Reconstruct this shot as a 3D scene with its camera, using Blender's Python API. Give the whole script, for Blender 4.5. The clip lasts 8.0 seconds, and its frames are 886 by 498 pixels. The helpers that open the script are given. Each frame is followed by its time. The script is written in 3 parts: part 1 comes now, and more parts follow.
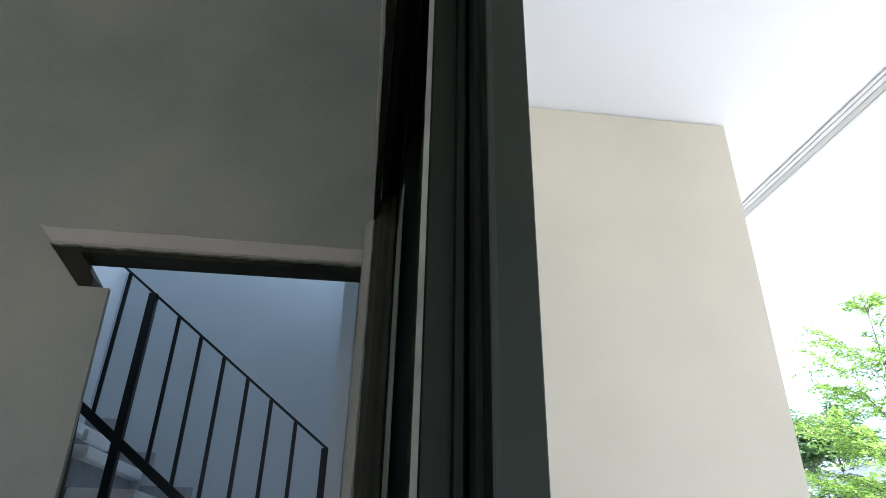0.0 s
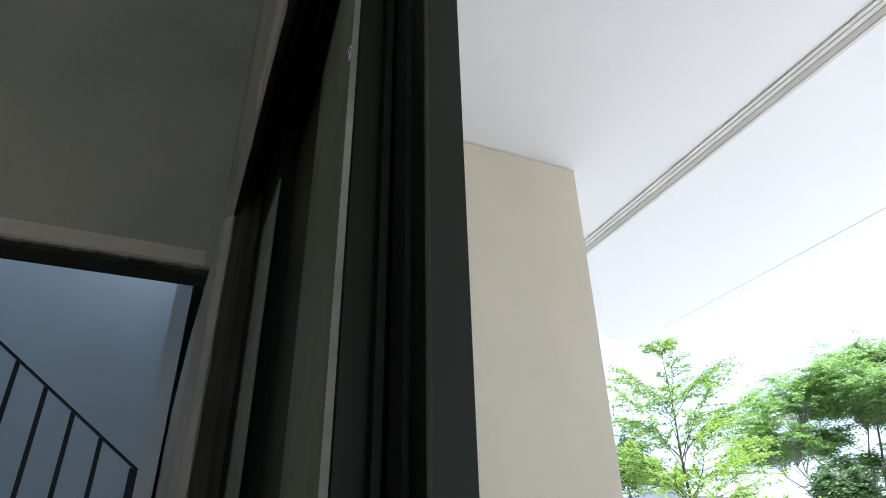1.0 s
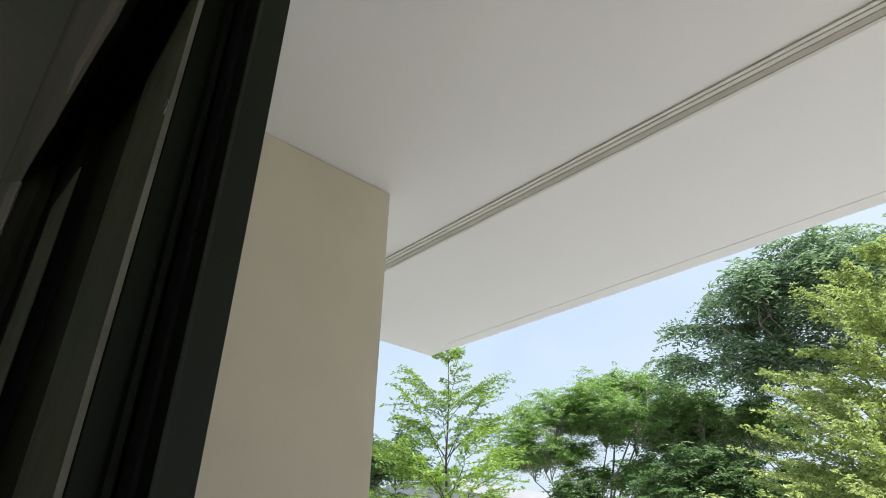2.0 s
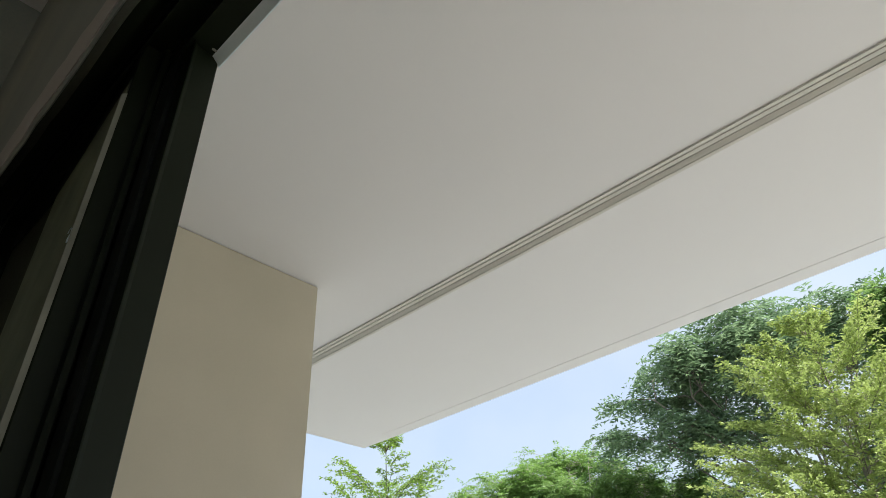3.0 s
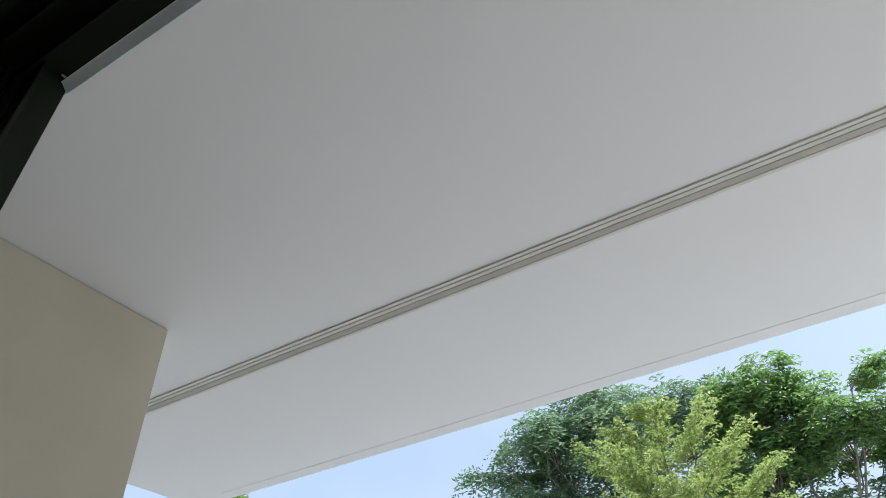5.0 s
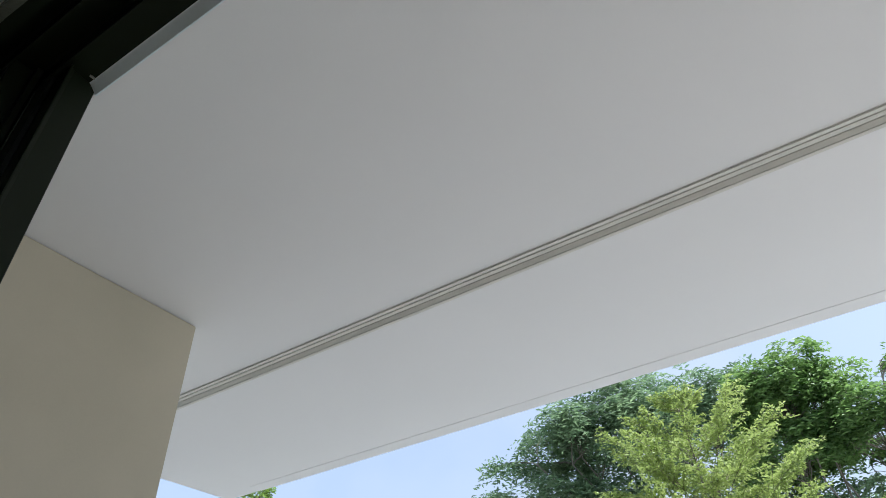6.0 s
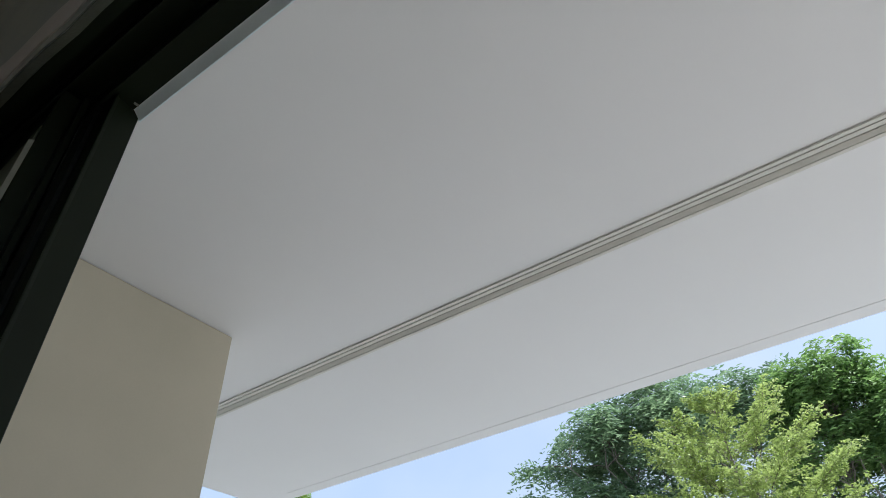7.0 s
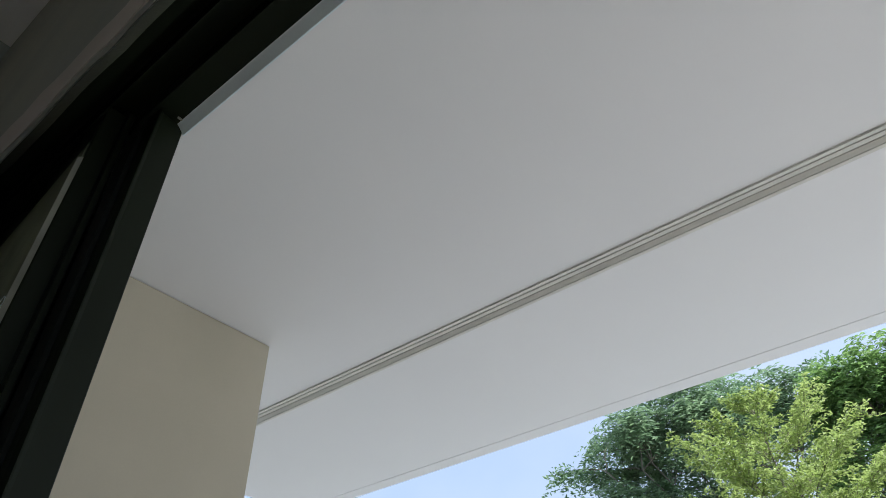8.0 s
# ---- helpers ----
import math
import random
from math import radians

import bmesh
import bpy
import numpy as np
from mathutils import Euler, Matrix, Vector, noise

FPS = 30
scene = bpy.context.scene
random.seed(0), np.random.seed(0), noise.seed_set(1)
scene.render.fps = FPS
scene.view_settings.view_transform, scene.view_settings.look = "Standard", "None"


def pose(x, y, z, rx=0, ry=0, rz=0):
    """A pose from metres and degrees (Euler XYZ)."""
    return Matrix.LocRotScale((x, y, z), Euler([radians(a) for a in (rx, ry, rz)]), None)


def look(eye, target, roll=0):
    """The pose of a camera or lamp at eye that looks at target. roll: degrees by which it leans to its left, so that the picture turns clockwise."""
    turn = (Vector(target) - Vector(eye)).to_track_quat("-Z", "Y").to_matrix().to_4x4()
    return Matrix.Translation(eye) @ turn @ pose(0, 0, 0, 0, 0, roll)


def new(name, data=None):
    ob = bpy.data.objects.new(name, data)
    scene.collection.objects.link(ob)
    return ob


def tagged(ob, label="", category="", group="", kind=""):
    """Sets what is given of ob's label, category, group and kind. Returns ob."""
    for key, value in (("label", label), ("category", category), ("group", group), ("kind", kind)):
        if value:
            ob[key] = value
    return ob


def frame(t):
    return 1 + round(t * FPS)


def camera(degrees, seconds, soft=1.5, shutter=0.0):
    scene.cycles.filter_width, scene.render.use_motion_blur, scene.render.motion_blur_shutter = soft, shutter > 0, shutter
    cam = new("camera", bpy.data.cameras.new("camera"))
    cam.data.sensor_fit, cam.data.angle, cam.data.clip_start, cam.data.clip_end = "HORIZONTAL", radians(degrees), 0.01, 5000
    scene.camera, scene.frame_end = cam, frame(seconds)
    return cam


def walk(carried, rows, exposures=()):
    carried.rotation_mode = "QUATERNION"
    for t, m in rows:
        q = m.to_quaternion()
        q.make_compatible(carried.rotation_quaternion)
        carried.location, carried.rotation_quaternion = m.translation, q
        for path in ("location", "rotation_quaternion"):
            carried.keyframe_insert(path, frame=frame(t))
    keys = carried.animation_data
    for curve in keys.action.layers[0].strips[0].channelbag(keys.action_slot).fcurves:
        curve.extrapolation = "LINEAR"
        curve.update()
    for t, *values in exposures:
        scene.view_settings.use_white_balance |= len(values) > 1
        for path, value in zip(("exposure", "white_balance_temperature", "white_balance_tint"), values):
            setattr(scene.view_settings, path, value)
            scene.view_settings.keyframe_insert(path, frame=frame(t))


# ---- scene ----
EYE = 1.25          # height of the lens over the floor at the start
ROWS = [
    (0.0, -0.0000, -0.0000, 0.0001, -7.279, 27.345, -1.110),
    (0.3, -0.0087, 0.0205, 0.0004, -11.118, 27.316, 0.141),
    (0.5, -0.0153, 0.0759, 0.0053, -14.877, 28.630, 1.558),
    (0.7, -0.0300, 0.0882, -0.0419, -15.324, 30.484, 2.285),
    (1.0, -0.0692, 0.0599, -0.0198, -23.118, 29.675, 1.122),
    (1.2, -0.0635, 0.0563, -0.0212, -28.405, 27.841, 0.724),
    (1.5, -0.1056, -0.0337, -0.0071, -34.692, 26.744, -1.067),
    (1.7, -0.1123, -0.0926, -0.0045, -37.677, 27.049, -1.452),
    (2.0, -0.1074, -0.1241, 0.0141, -42.765, 28.224, -1.060),
    (2.2, -0.1106, -0.1646, 0.0142, -44.459, 30.132, -0.079),
    (3.3, -0.1165, -0.2006, 0.0678, -47.512, 37.099, 3.438),
    (3.5, -0.1230, -0.2082, 0.0804, -48.104, 38.315, 3.590),
    (4.0, -0.1157, -0.2342, 0.0772, -52.221, 39.126, 2.962),
    (4.5, -0.0917, -0.2469, 0.0820, -58.121, 40.115, 3.540),
    (4.7, -0.0876, -0.2664, 0.0599, -59.871, 40.092, 3.269),
    (6.0, -0.0890, -0.2382, 0.0831, -57.637, 39.254, 2.877),
    (6.5, -0.0983, -0.2375, 0.0854, -56.659, 39.412, 2.806),
    (7.0, -0.1141, -0.2447, 0.0779, -54.838, 39.757, 2.411),
    (7.5, -0.1223, -0.2348, 0.0795, -54.017, 40.000, 2.234),
    (8.0, -0.1246, -0.2166, 0.0903, -52.011, 40.216, 1.992),
]
EXPOSURES = [(0.0, 2.66, 5380, 16), (0.5, 2.46, 5430, 15.5), (1.0, 2.10, 5520, 15), (1.5, 1.36, 5820, 14), (2.0, 1.17, 6130, 11.4), (3.5, 1.10, 6180, 9.8),
             (4.0, 1.05, 5720, 11.2), (4.5, 1.01, 5620, 11.9), (6.0, 1.01, 5640, 11.9), (8.0, 1.01, 5610, 11.9)]
cam = camera(70.65, 8.0, soft=0.9)
walk(cam, [(t, pose(x, y, z + EYE, 90 + p, r, w)) for t, x, y, z, w, p, r in ROWS], EXPOSURES)

# ---- light ----
SUN_EL, SUN_AZ = radians(58), radians(174)      # azimuth from +y towards +x
world = bpy.data.worlds.new("sky")
scene.world = world
world.use_nodes = True
wn, wl = world.node_tree.nodes, world.node_tree.links
sky = wn.new("ShaderNodeTexSky")
sky.sky_type, sky.sun_disc = "NISHITA", False
sky.sun_elevation, sky.sun_rotation = SUN_EL, SUN_AZ
sky.air_density, sky.dust_density, sky.ozone_density = 1.0, 6.0, 2.2
wn["Background"].inputs["Strength"].default_value = 0.15
haze = wn.new("ShaderNodeMix")                   # a bright tropical haze over the whole sky
haze.data_type = "RGBA"
haze.inputs["B"].default_value = (2.60, 2.80, 2.80, 1)
veil, veil_at, veil_range = wn.new("ShaderNodeTexNoise"), wn.new("ShaderNodeTexCoord"), wn.new("ShaderNodeMapRange")
veil.inputs["Scale"].default_value, veil.inputs["Detail"].default_value = 2.6, 5
veil_range.inputs["From Min"].default_value, veil_range.inputs["From Max"].default_value = 0.35, 0.65
veil_range.inputs["To Min"].default_value, veil_range.inputs["To Max"].default_value = 0.42, 0.80
wl.new(veil_at.outputs["Generated"], veil.inputs["Vector"])
wl.new(veil.outputs["Fac"], veil_range.inputs["Value"])
wl.new(veil_range.outputs["Result"], haze.inputs["Factor"])
wl.new(sky.outputs["Color"], haze.inputs["A"])
wl.new(haze.outputs["Result"], wn["Background"].inputs["Color"])
sun = new("sun", bpy.data.lights.new("sun", "SUN"))
sun.data.energy, sun.data.angle, sun.data.color = 4.2, radians(0.6), (1.0, 0.95, 0.86)
sun.matrix_world = look((20 * math.sin(SUN_AZ) * math.cos(SUN_EL), 20 * math.cos(SUN_AZ) * math.cos(SUN_EL), 20 * math.sin(SUN_EL)), (0, 0, 0))
# fill light for the stairwell, in an unseen high opening added for it
lamp = new("stairwell_fill_light", bpy.data.lights.new("stairwell_fill_light", "AREA"))
lamp.data.shape, lamp.data.size, lamp.data.size_y = "RECTANGLE", 1.1, 0.5
lamp.data.energy, lamp.data.color = 2.5, (0.90, 0.98, 1.0)
lamp.matrix_world = look((-0.75, 4.34, 3.68), (-0.75, 2.6, 2.4))


# ---- materials ----
def material(name, color, rough=0.6, metal=0.0, vary=0.08, scale=3.0, fine=60.0, bump=0.15, second=None, spec=0.5):
    """A surface with large blotches, fine grain and relief."""
    m = bpy.data.materials.new(name)
    m.use_nodes = True
    n, l = m.node_tree.nodes, m.node_tree.links
    b = n["Principled BSDF"]
    co = n.new("ShaderNodeTexCoord")
    big, small = n.new("ShaderNodeTexNoise"), n.new("ShaderNodeTexNoise")
    big.inputs["Scale"].default_value, big.inputs["Detail"].default_value = scale, 6
    small.inputs["Scale"].default_value, small.inputs["Detail"].default_value = fine, 4
    for t in (big, small):
        l.new(co.outputs["Object"], t.inputs["Vector"])
    ramp = n.new("ShaderNodeMix")
    ramp.data_type = "RGBA"
    a = [c * (1 - vary) for c in color]
    z = [min(1, c * (1 + vary)) for c in (second or color)]
    ramp.inputs["A"].default_value, ramp.inputs["B"].default_value = (*a, 1), (*z, 1)
    add = n.new("ShaderNodeMath")
    add.operation = "MULTIPLY_ADD"
    add.inputs[1].default_value = 0.35
    l.new(small.outputs["Fac"], add.inputs[0])
    sub = n.new("ShaderNodeMath")
    sub.operation = "MULTIPLY_ADD"
    sub.inputs[1].default_value, sub.inputs[2].default_value = 1.6, -0.48
    l.new(big.outputs["Fac"], sub.inputs[0])
    l.new(sub.outputs[0], add.inputs[2])
    l.new(add.outputs[0], ramp.inputs["Factor"])
    l.new(ramp.outputs["Result"], b.inputs["Base Color"])
    rr = n.new("ShaderNodeMapRange")
    rr.inputs["To Min"].default_value, rr.inputs["To Max"].default_value = max(0.02, rough - 0.1), min(1, rough + 0.1)
    l.new(small.outputs["Fac"], rr.inputs["Value"])
    l.new(rr.outputs["Result"], b.inputs["Roughness"])
    b.inputs["Metallic"].default_value = metal
    b.inputs["Specular IOR Level"].default_value = spec
    if bump:
        bu = n.new("ShaderNodeBump")
        bu.inputs["Strength"].default_value, bu.inputs["Distance"].default_value = bump, 0.004
        l.new(add.outputs[0], bu.inputs["Height"])
        l.new(bu.outputs["Normal"], b.inputs["Normal"])
    return m


def leaf_material(name, dark, light, through_amount=0.35):
    """Leaves: colour varies from leaf to leaf, and light passes through."""
    m = bpy.data.materials.new(name)
    m.use_nodes = True
    n, l = m.node_tree.nodes, m.node_tree.links
    b = n["Principled BSDF"]
    geo = n.new("ShaderNodeNewGeometry")
    co = n.new("ShaderNodeTexCoord")
    big = n.new("ShaderNodeTexNoise")
    big.inputs["Scale"].default_value = 0.7
    l.new(co.outputs["Object"], big.inputs["Vector"])
    add = n.new("ShaderNodeMath")
    add.operation = "MULTIPLY_ADD"
    add.inputs[1].default_value = 0.55
    l.new(geo.outputs["Random Per Island"], add.inputs[0])
    sub = n.new("ShaderNodeMath")
    sub.operation = "MULTIPLY_ADD"
    sub.inputs[1].default_value, sub.inputs[2].default_value = 1.2, -0.4
    l.new(big.outputs["Fac"], sub.inputs[0])
    l.new(sub.outputs[0], add.inputs[2])
    mix = n.new("ShaderNodeMix")
    mix.data_type = "RGBA"
    mix.inputs["A"].default_value, mix.inputs["B"].default_value = (*dark, 1), (*light, 1)
    l.new(add.outputs[0], mix.inputs["Factor"])
    l.new(mix.outputs["Result"], b.inputs["Base Color"])
    b.inputs["Roughness"].default_value = 0.45
    tr = n.new("ShaderNodeBsdfTranslucent")
    l.new(mix.outputs["Result"], tr.inputs["Color"])
    ms = n.new("ShaderNodeMixShader")
    ms.inputs[0].default_value = through_amount
    l.new(b.outputs[0], ms.inputs[1])
    l.new(tr.outputs[0], ms.inputs[2])
    l.new(ms.outputs[0], n["Material Output"].inputs["Surface"])
    return m


SOFFIT = material("soffit_paint", (0.742, 0.732, 0.745), 0.85, vary=0.02, scale=1.2, fine=160, bump=0.06)
MOULD = material("moulding_paint", (0.66, 0.65, 0.61), 0.7, vary=0.03, scale=5, fine=120, bump=0.05)
BEIGE = material("beige_render", (0.462, 0.424, 0.330), 0.88, vary=0.07, scale=2.0, fine=180, bump=0.12, second=(0.484, 0.440, 0.345))
FACADE = material("facade_render", (0.55, 0.49, 0.40), 0.9, vary=0.05, scale=1.5, fine=150, bump=0.12)
PLASTER = material("interior_plaster", (0.40, 0.37, 0.305), 0.9, vary=0.09, scale=2.2, fine=90, bump=0.2)
# darker copy of the interior plaster: the room's shade is partly in the colour
GREYP_SHADED = material("grey_plaster_with_shade", (0.225, 0.265, 0.240), 0.92, vary=0.14, scale=1.0, fine=70, bump=0.25, second=(0.345, 0.320, 0.26))
PATCH = material("skim_coat_patch", (0.44, 0.40, 0.36), 0.9, vary=0.08, scale=7, fine=120, bump=0.3)
CEILP = material("ceiling_paint", (0.80, 0.79, 0.76), 0.9, vary=0.05, scale=1.8, fine=90, bump=0.12)
# cement taken well below its own tone: shade of the recesses is in the colour
CEMENT_SHADED = material("raw_cement_with_shade", (0.022, 0.023, 0.012), 0.95, vary=0.5, scale=9, fine=110, bump=0.9)
BLUEWALL = material("stairwell_paint", (0.525, 0.57, 0.595), 0.9, vary=0.08, scale=1.8, fine=90, bump=0.15)
STEPM = material("step_terrazzo", (0.30, 0.31, 0.32), 0.6, vary=0.2, scale=12, fine=200, bump=0.1)
STEPW = material("step_edge_paint", (0.68, 0.70, 0.70), 0.7, vary=0.08, scale=10, fine=120, bump=0.1)
IRON = material("black_iron", (0.008, 0.011, 0.011), 0.5, metal=0.0, vary=0.3, scale=8, fine=150, bump=0.15, spec=0.25)
ALU = material("charcoal_aluminium", (0.0070, 0.0098, 0.0044), 0.5, metal=0.0, vary=0.18, scale=4, fine=240, bump=0.04, spec=0.12)
# pale copy of the aluminium: daylight on the stile edge, put into the colour
ALU_LIT = material("lit_aluminium_edge", (0.25, 0.255, 0.21), 0.5, metal=0.1, vary=0.3, scale=14, fine=300, bump=0.1)
RUBBER = material("black_gasket", (0.006, 0.0078, 0.0055), 0.7, vary=0.2, scale=20, fine=200, bump=0.05, spec=0.2)
FLOORM = material("floor_tile", (0.52, 0.47, 0.39), 0.35, vary=0.06, scale=2, fine=60, bump=0.05)
GROUND = material("pale_paving_and_lawn", (0.25, 0.265, 0.25), 0.95, vary=0.2, scale=0.6, fine=30, bump=0.3, second=(0.29, 0.30, 0.285))
BARK = material("grey_bark", (0.13, 0.11, 0.085), 0.95, vary=0.35, scale=6, fine=50, bump=0.8, second=(0.19, 0.17, 0.14))
BARK_DARK = material("dark_young_bark", (0.045, 0.038, 0.030), 0.95, vary=0.35, scale=9, fine=60, bump=0.6)
BARK_PALE = material("pale_bark", (0.26, 0.24, 0.20), 0.95, vary=0.3, scale=6, fine=50, bump=0.8)
WHITEB = material("white_render", (0.46, 0.47, 0.48), 0.9, vary=0.06, scale=0.8, fine=30, bump=0.1)
ROOFM = material("grey_roof", (0.30, 0.31, 0.33), 0.8, vary=0.1, scale=1.0, fine=30, bump=0.1)
DARKGLASS = material("far_window_glass", (0.03, 0.035, 0.04), 0.15, vary=0.1, scale=1, fine=10, bump=0)
# lighter than the frame: light on the scuffed stile faces is in the colour
SCUFF_LIT = material("lit_scuffed_olive_aluminium", (0.140, 0.160, 0.100), 0.6, metal=0.0, vary=0.35, scale=12, fine=260, bump=0.1)
DUSTY = material("dusty_olive_film", (0.025, 0.028, 0.012), 0.6, vary=0.35, scale=5, fine=180, bump=0.06, spec=0.2)
# very pale so that the head lip looks lit: daylight put into the colour
LIT_LIP = material("lit_aluminium_lip", (0.68, 0.78, 0.82), 0.45, metal=0.0, vary=0.1, scale=6, fine=200, bump=0.04)
TINT = material("dark_tinted_film", (0.010, 0.012, 0.011), 0.3, vary=0.2, scale=5, fine=80, bump=0.02, spec=0.3)
LEAF_YOUNG = leaf_material("bright_young_leaves", (0.09, 0.19, 0.025), (0.36, 0.52, 0.09), 0.42)
LEAF_LIGHT = leaf_material("yellow_green_leaves", (0.20, 0.275, 0.065), (0.48, 0.57, 0.19), 0.42)
LEAF_GREEN = leaf_material("green_leaves", (0.10, 0.205, 0.045), (0.33, 0.50, 0.13), 0.5)
LEAF_FRESH = leaf_material("fresh_pale_green_leaves", (0.085, 0.175, 0.045), (0.285, 0.43, 0.13), 0.46)
LEAF_DARK = leaf_material("dark_feathery_leaves", (0.085, 0.165, 0.085), (0.33, 0.45, 0.24), 0.45)
LEAF_DEEP = leaf_material("deep_green_leaves", (0.045, 0.095, 0.035), (0.17, 0.28, 0.09), 0.4)


# ---- mesh helpers ----
def empty(name, at=(0, 0, 0)):
    ob = new(name)
    ob.location = at
    return ob


def part(name, bm, mat, parent=None, label="", smooth=False):
    """Links a bmesh (world coordinates) as one mesh object, under a thing or a part."""
    me = bpy.data.meshes.new(name)
    bmesh.ops.recalc_face_normals(bm, faces=bm.faces)
    bm.to_mesh(me)
    bm.free()
    me.materials.append(mat)
    if smooth:
        me.polygons.foreach_set("use_smooth", [True] * len(me.polygons))
    ob = new(name, me)
    if parent is not None:
        ob.parent = parent
        base = parent.location if parent.type == "EMPTY" else Vector((0, 0, 0))
        ob.matrix_parent_inverse = Matrix.Translation(-base)
    if label:
        tagged(ob, label)
    return ob


def add_box(bm, x0, x1, y0, y1, z0, z1, bevel=0.0):
    """Adds a box, its edges bevelled."""
    b = bmesh.new()
    bmesh.ops.create_cube(b, size=1)
    for v in b.verts:
        v.co = Vector(((x0 + x1) / 2 + v.co.x * (x1 - x0), (y0 + y1) / 2 + v.co.y * (y1 - y0), (z0 + z1) / 2 + v.co.z * (z1 - z0)))
    if bevel:
        bmesh.ops.bevel(b, geom=b.edges[:], offset=bevel, segments=2, affect="EDGES")
    me = bpy.data.meshes.new("tmp")
    b.to_mesh(me)
    b.free()
    bm.from_mesh(me)
    bpy.data.meshes.remove(me)
    return bm


def box(x0, x1, y0, y1, z0, z1, bevel=0.0):
    return add_box(bmesh.new(), x0, x1, y0, y1, z0, z1, bevel)


def prism(outline, axis, a, b):
    """An outline in the two other axes, drawn out along axis from a to b."""
    bm = bmesh.new()
    def put(p, q, d):
        return {"x": (d, p, q), "y": (p, d, q), "z": (p, q, d)}[axis]
    lo = [bm.verts.new(put(p, q, a)) for p, q in outline]
    hi = [bm.verts.new(put(p, q, b)) for p, q in outline]
    bm.faces.new(lo)
    bm.faces.new(hi[::-1])
    k = len(outline)
    for i in range(k):
        bm.faces.new((lo[i], lo[(i + 1) % k], hi[(i + 1) % k], hi[i]))
    return bm


def add_tube(bm, path, radii, sides=7):
    """A tapered tube along a path."""
    rings = []
    for i, p in enumerate(path):
        d = (path[min(i + 1, len(path) - 1)] - path[max(i - 1, 0)]).normalized()
        u = d.orthogonal().normalized()
        w = d.cross(u)
        rings.append([bm.verts.new(p + radii[i] * (math.cos(k * math.tau / sides) * u + math.sin(k * math.tau / sides) * w)) for k in range(sides)])
    for r, s in zip(rings, rings[1:]):
        for k in range(sides):
            bm.faces.new((r[k], r[(k + 1) % sides], s[(k + 1) % sides], s[k]))
    bm.faces.new(rings[-1])
    return bm


# ---- the house: porch side ----
W_OUT = 0.165                       # outer face of the wall with the door
SOF = EYE + 1.5                     # underside of the porch slab
SX, SY = 2.824, 3.225                # its free edges
S0 = -3.4
soffit = tagged(part("ceiling_porch", box(W_OUT + 0.003, SX, S0, SY, SOF, SOF + 0.22, 0.006), SOFFIT), "smooth white painted porch soffit slab", "ceiling", kind="structure")
# drip groove near the free edge, a narrow proud strip with a slot behind it
tagged(part("trim_drip_edge", box(2.722, SX - 0.004, S0 + 0.01, SY - 0.30, SOF - 0.0022, SOF + 0.001, 0.0008), SOFFIT), "white drip strip along the edge of the porch soffit", "trim", kind="structure")
# moulding: a stepped strip with three fine grooves
mx0, mx1 = 1.607, 1.668
prof = [(mx0 + x, z) for x, z in ((0, 0.002), (0, -0.008), (0.012, -0.010), (0.0125, -0.0065), (0.015, -0.0065), (0.0155, -0.012), (0.030, -0.015), (0.0305, -0.0125), (0.0330, -0.0125), (0.0335, -0.017),
                                   (0.046, -0.0285), (0.0465, -0.0245), (0.0490, -0.0245), (0.0495, -0.030), (0.061, -0.033), (0.061, 0.002))]
tagged(part("trim_cornice", prism([(x, SOF + z) for x, z in prof], "y", S0 + 0.01, SY - 0.15), MOULD), "cream painted moulding strip under the soffit", "trim", kind="structure")
# wing wall hanging below the slab
CX, CY = 1.246, 1.714
wing = prism([(W_OUT + 0.003, 0.0), (1.115, 0.0), (1.118, EYE + 0.155), (1.16, EYE + 0.170), (CX, EYE + 0.2), (CX, SOF - 0.002), (W_OUT + 0.003, SOF - 0.002)], "y", CY, CY + 0.22)
bmesh.ops.bevel(wing, geom=wing.edges[:], offset=0.004, segments=2, affect="EDGES")
tagged(part("wall_wing", wing, BEIGE), "beige rendered wing wall under the porch soffit", "wall", kind="structure")

# door opening in the wall: y from D0 to D1, up to HEAD
D0, D1, HEAD = -1.25, 1.48, EYE + 0.845
W_IN = -0.042                       # inner face
R0, R1 = -4.0, 2.448                # room in y
CEIL = EYE + 2.92
XL = -3.6
arris = -0.0175


def plaster_edge(bm, seed):
    """Uneven trowelled plaster: nudges the points a little."""
    for v in bm.verts:
        k = noise.noise_vector(v.co * 14 + Vector((seed, 0, 0)))
        v.co += Vector((k.x * 0.003, k.y * 0.004, k.z * 0.004))
    return bm


def ribbed(outline, axis, a, b, n):
    """A prism cut into n pieces along its axis."""
    bm = bmesh.new()
    def put(p, q, d):
        return {"x": (d, p, q), "y": (p, d, q), "z": (p, q, d)}[axis]
    rows = [[bm.verts.new(put(p, q, a + (b - a) * i / n)) for p, q in outline] for i in range(n + 1)]
    k = len(outline)
    for r, s in zip(rows, rows[1:]):
        for i in range(k):
            bm.faces.new((r[i], r[(i + 1) % k], s[(i + 1) % k], s[i]))
    bm.faces.new(rows[0])
    bm.faces.new(rows[-1][::-1])
    return bm


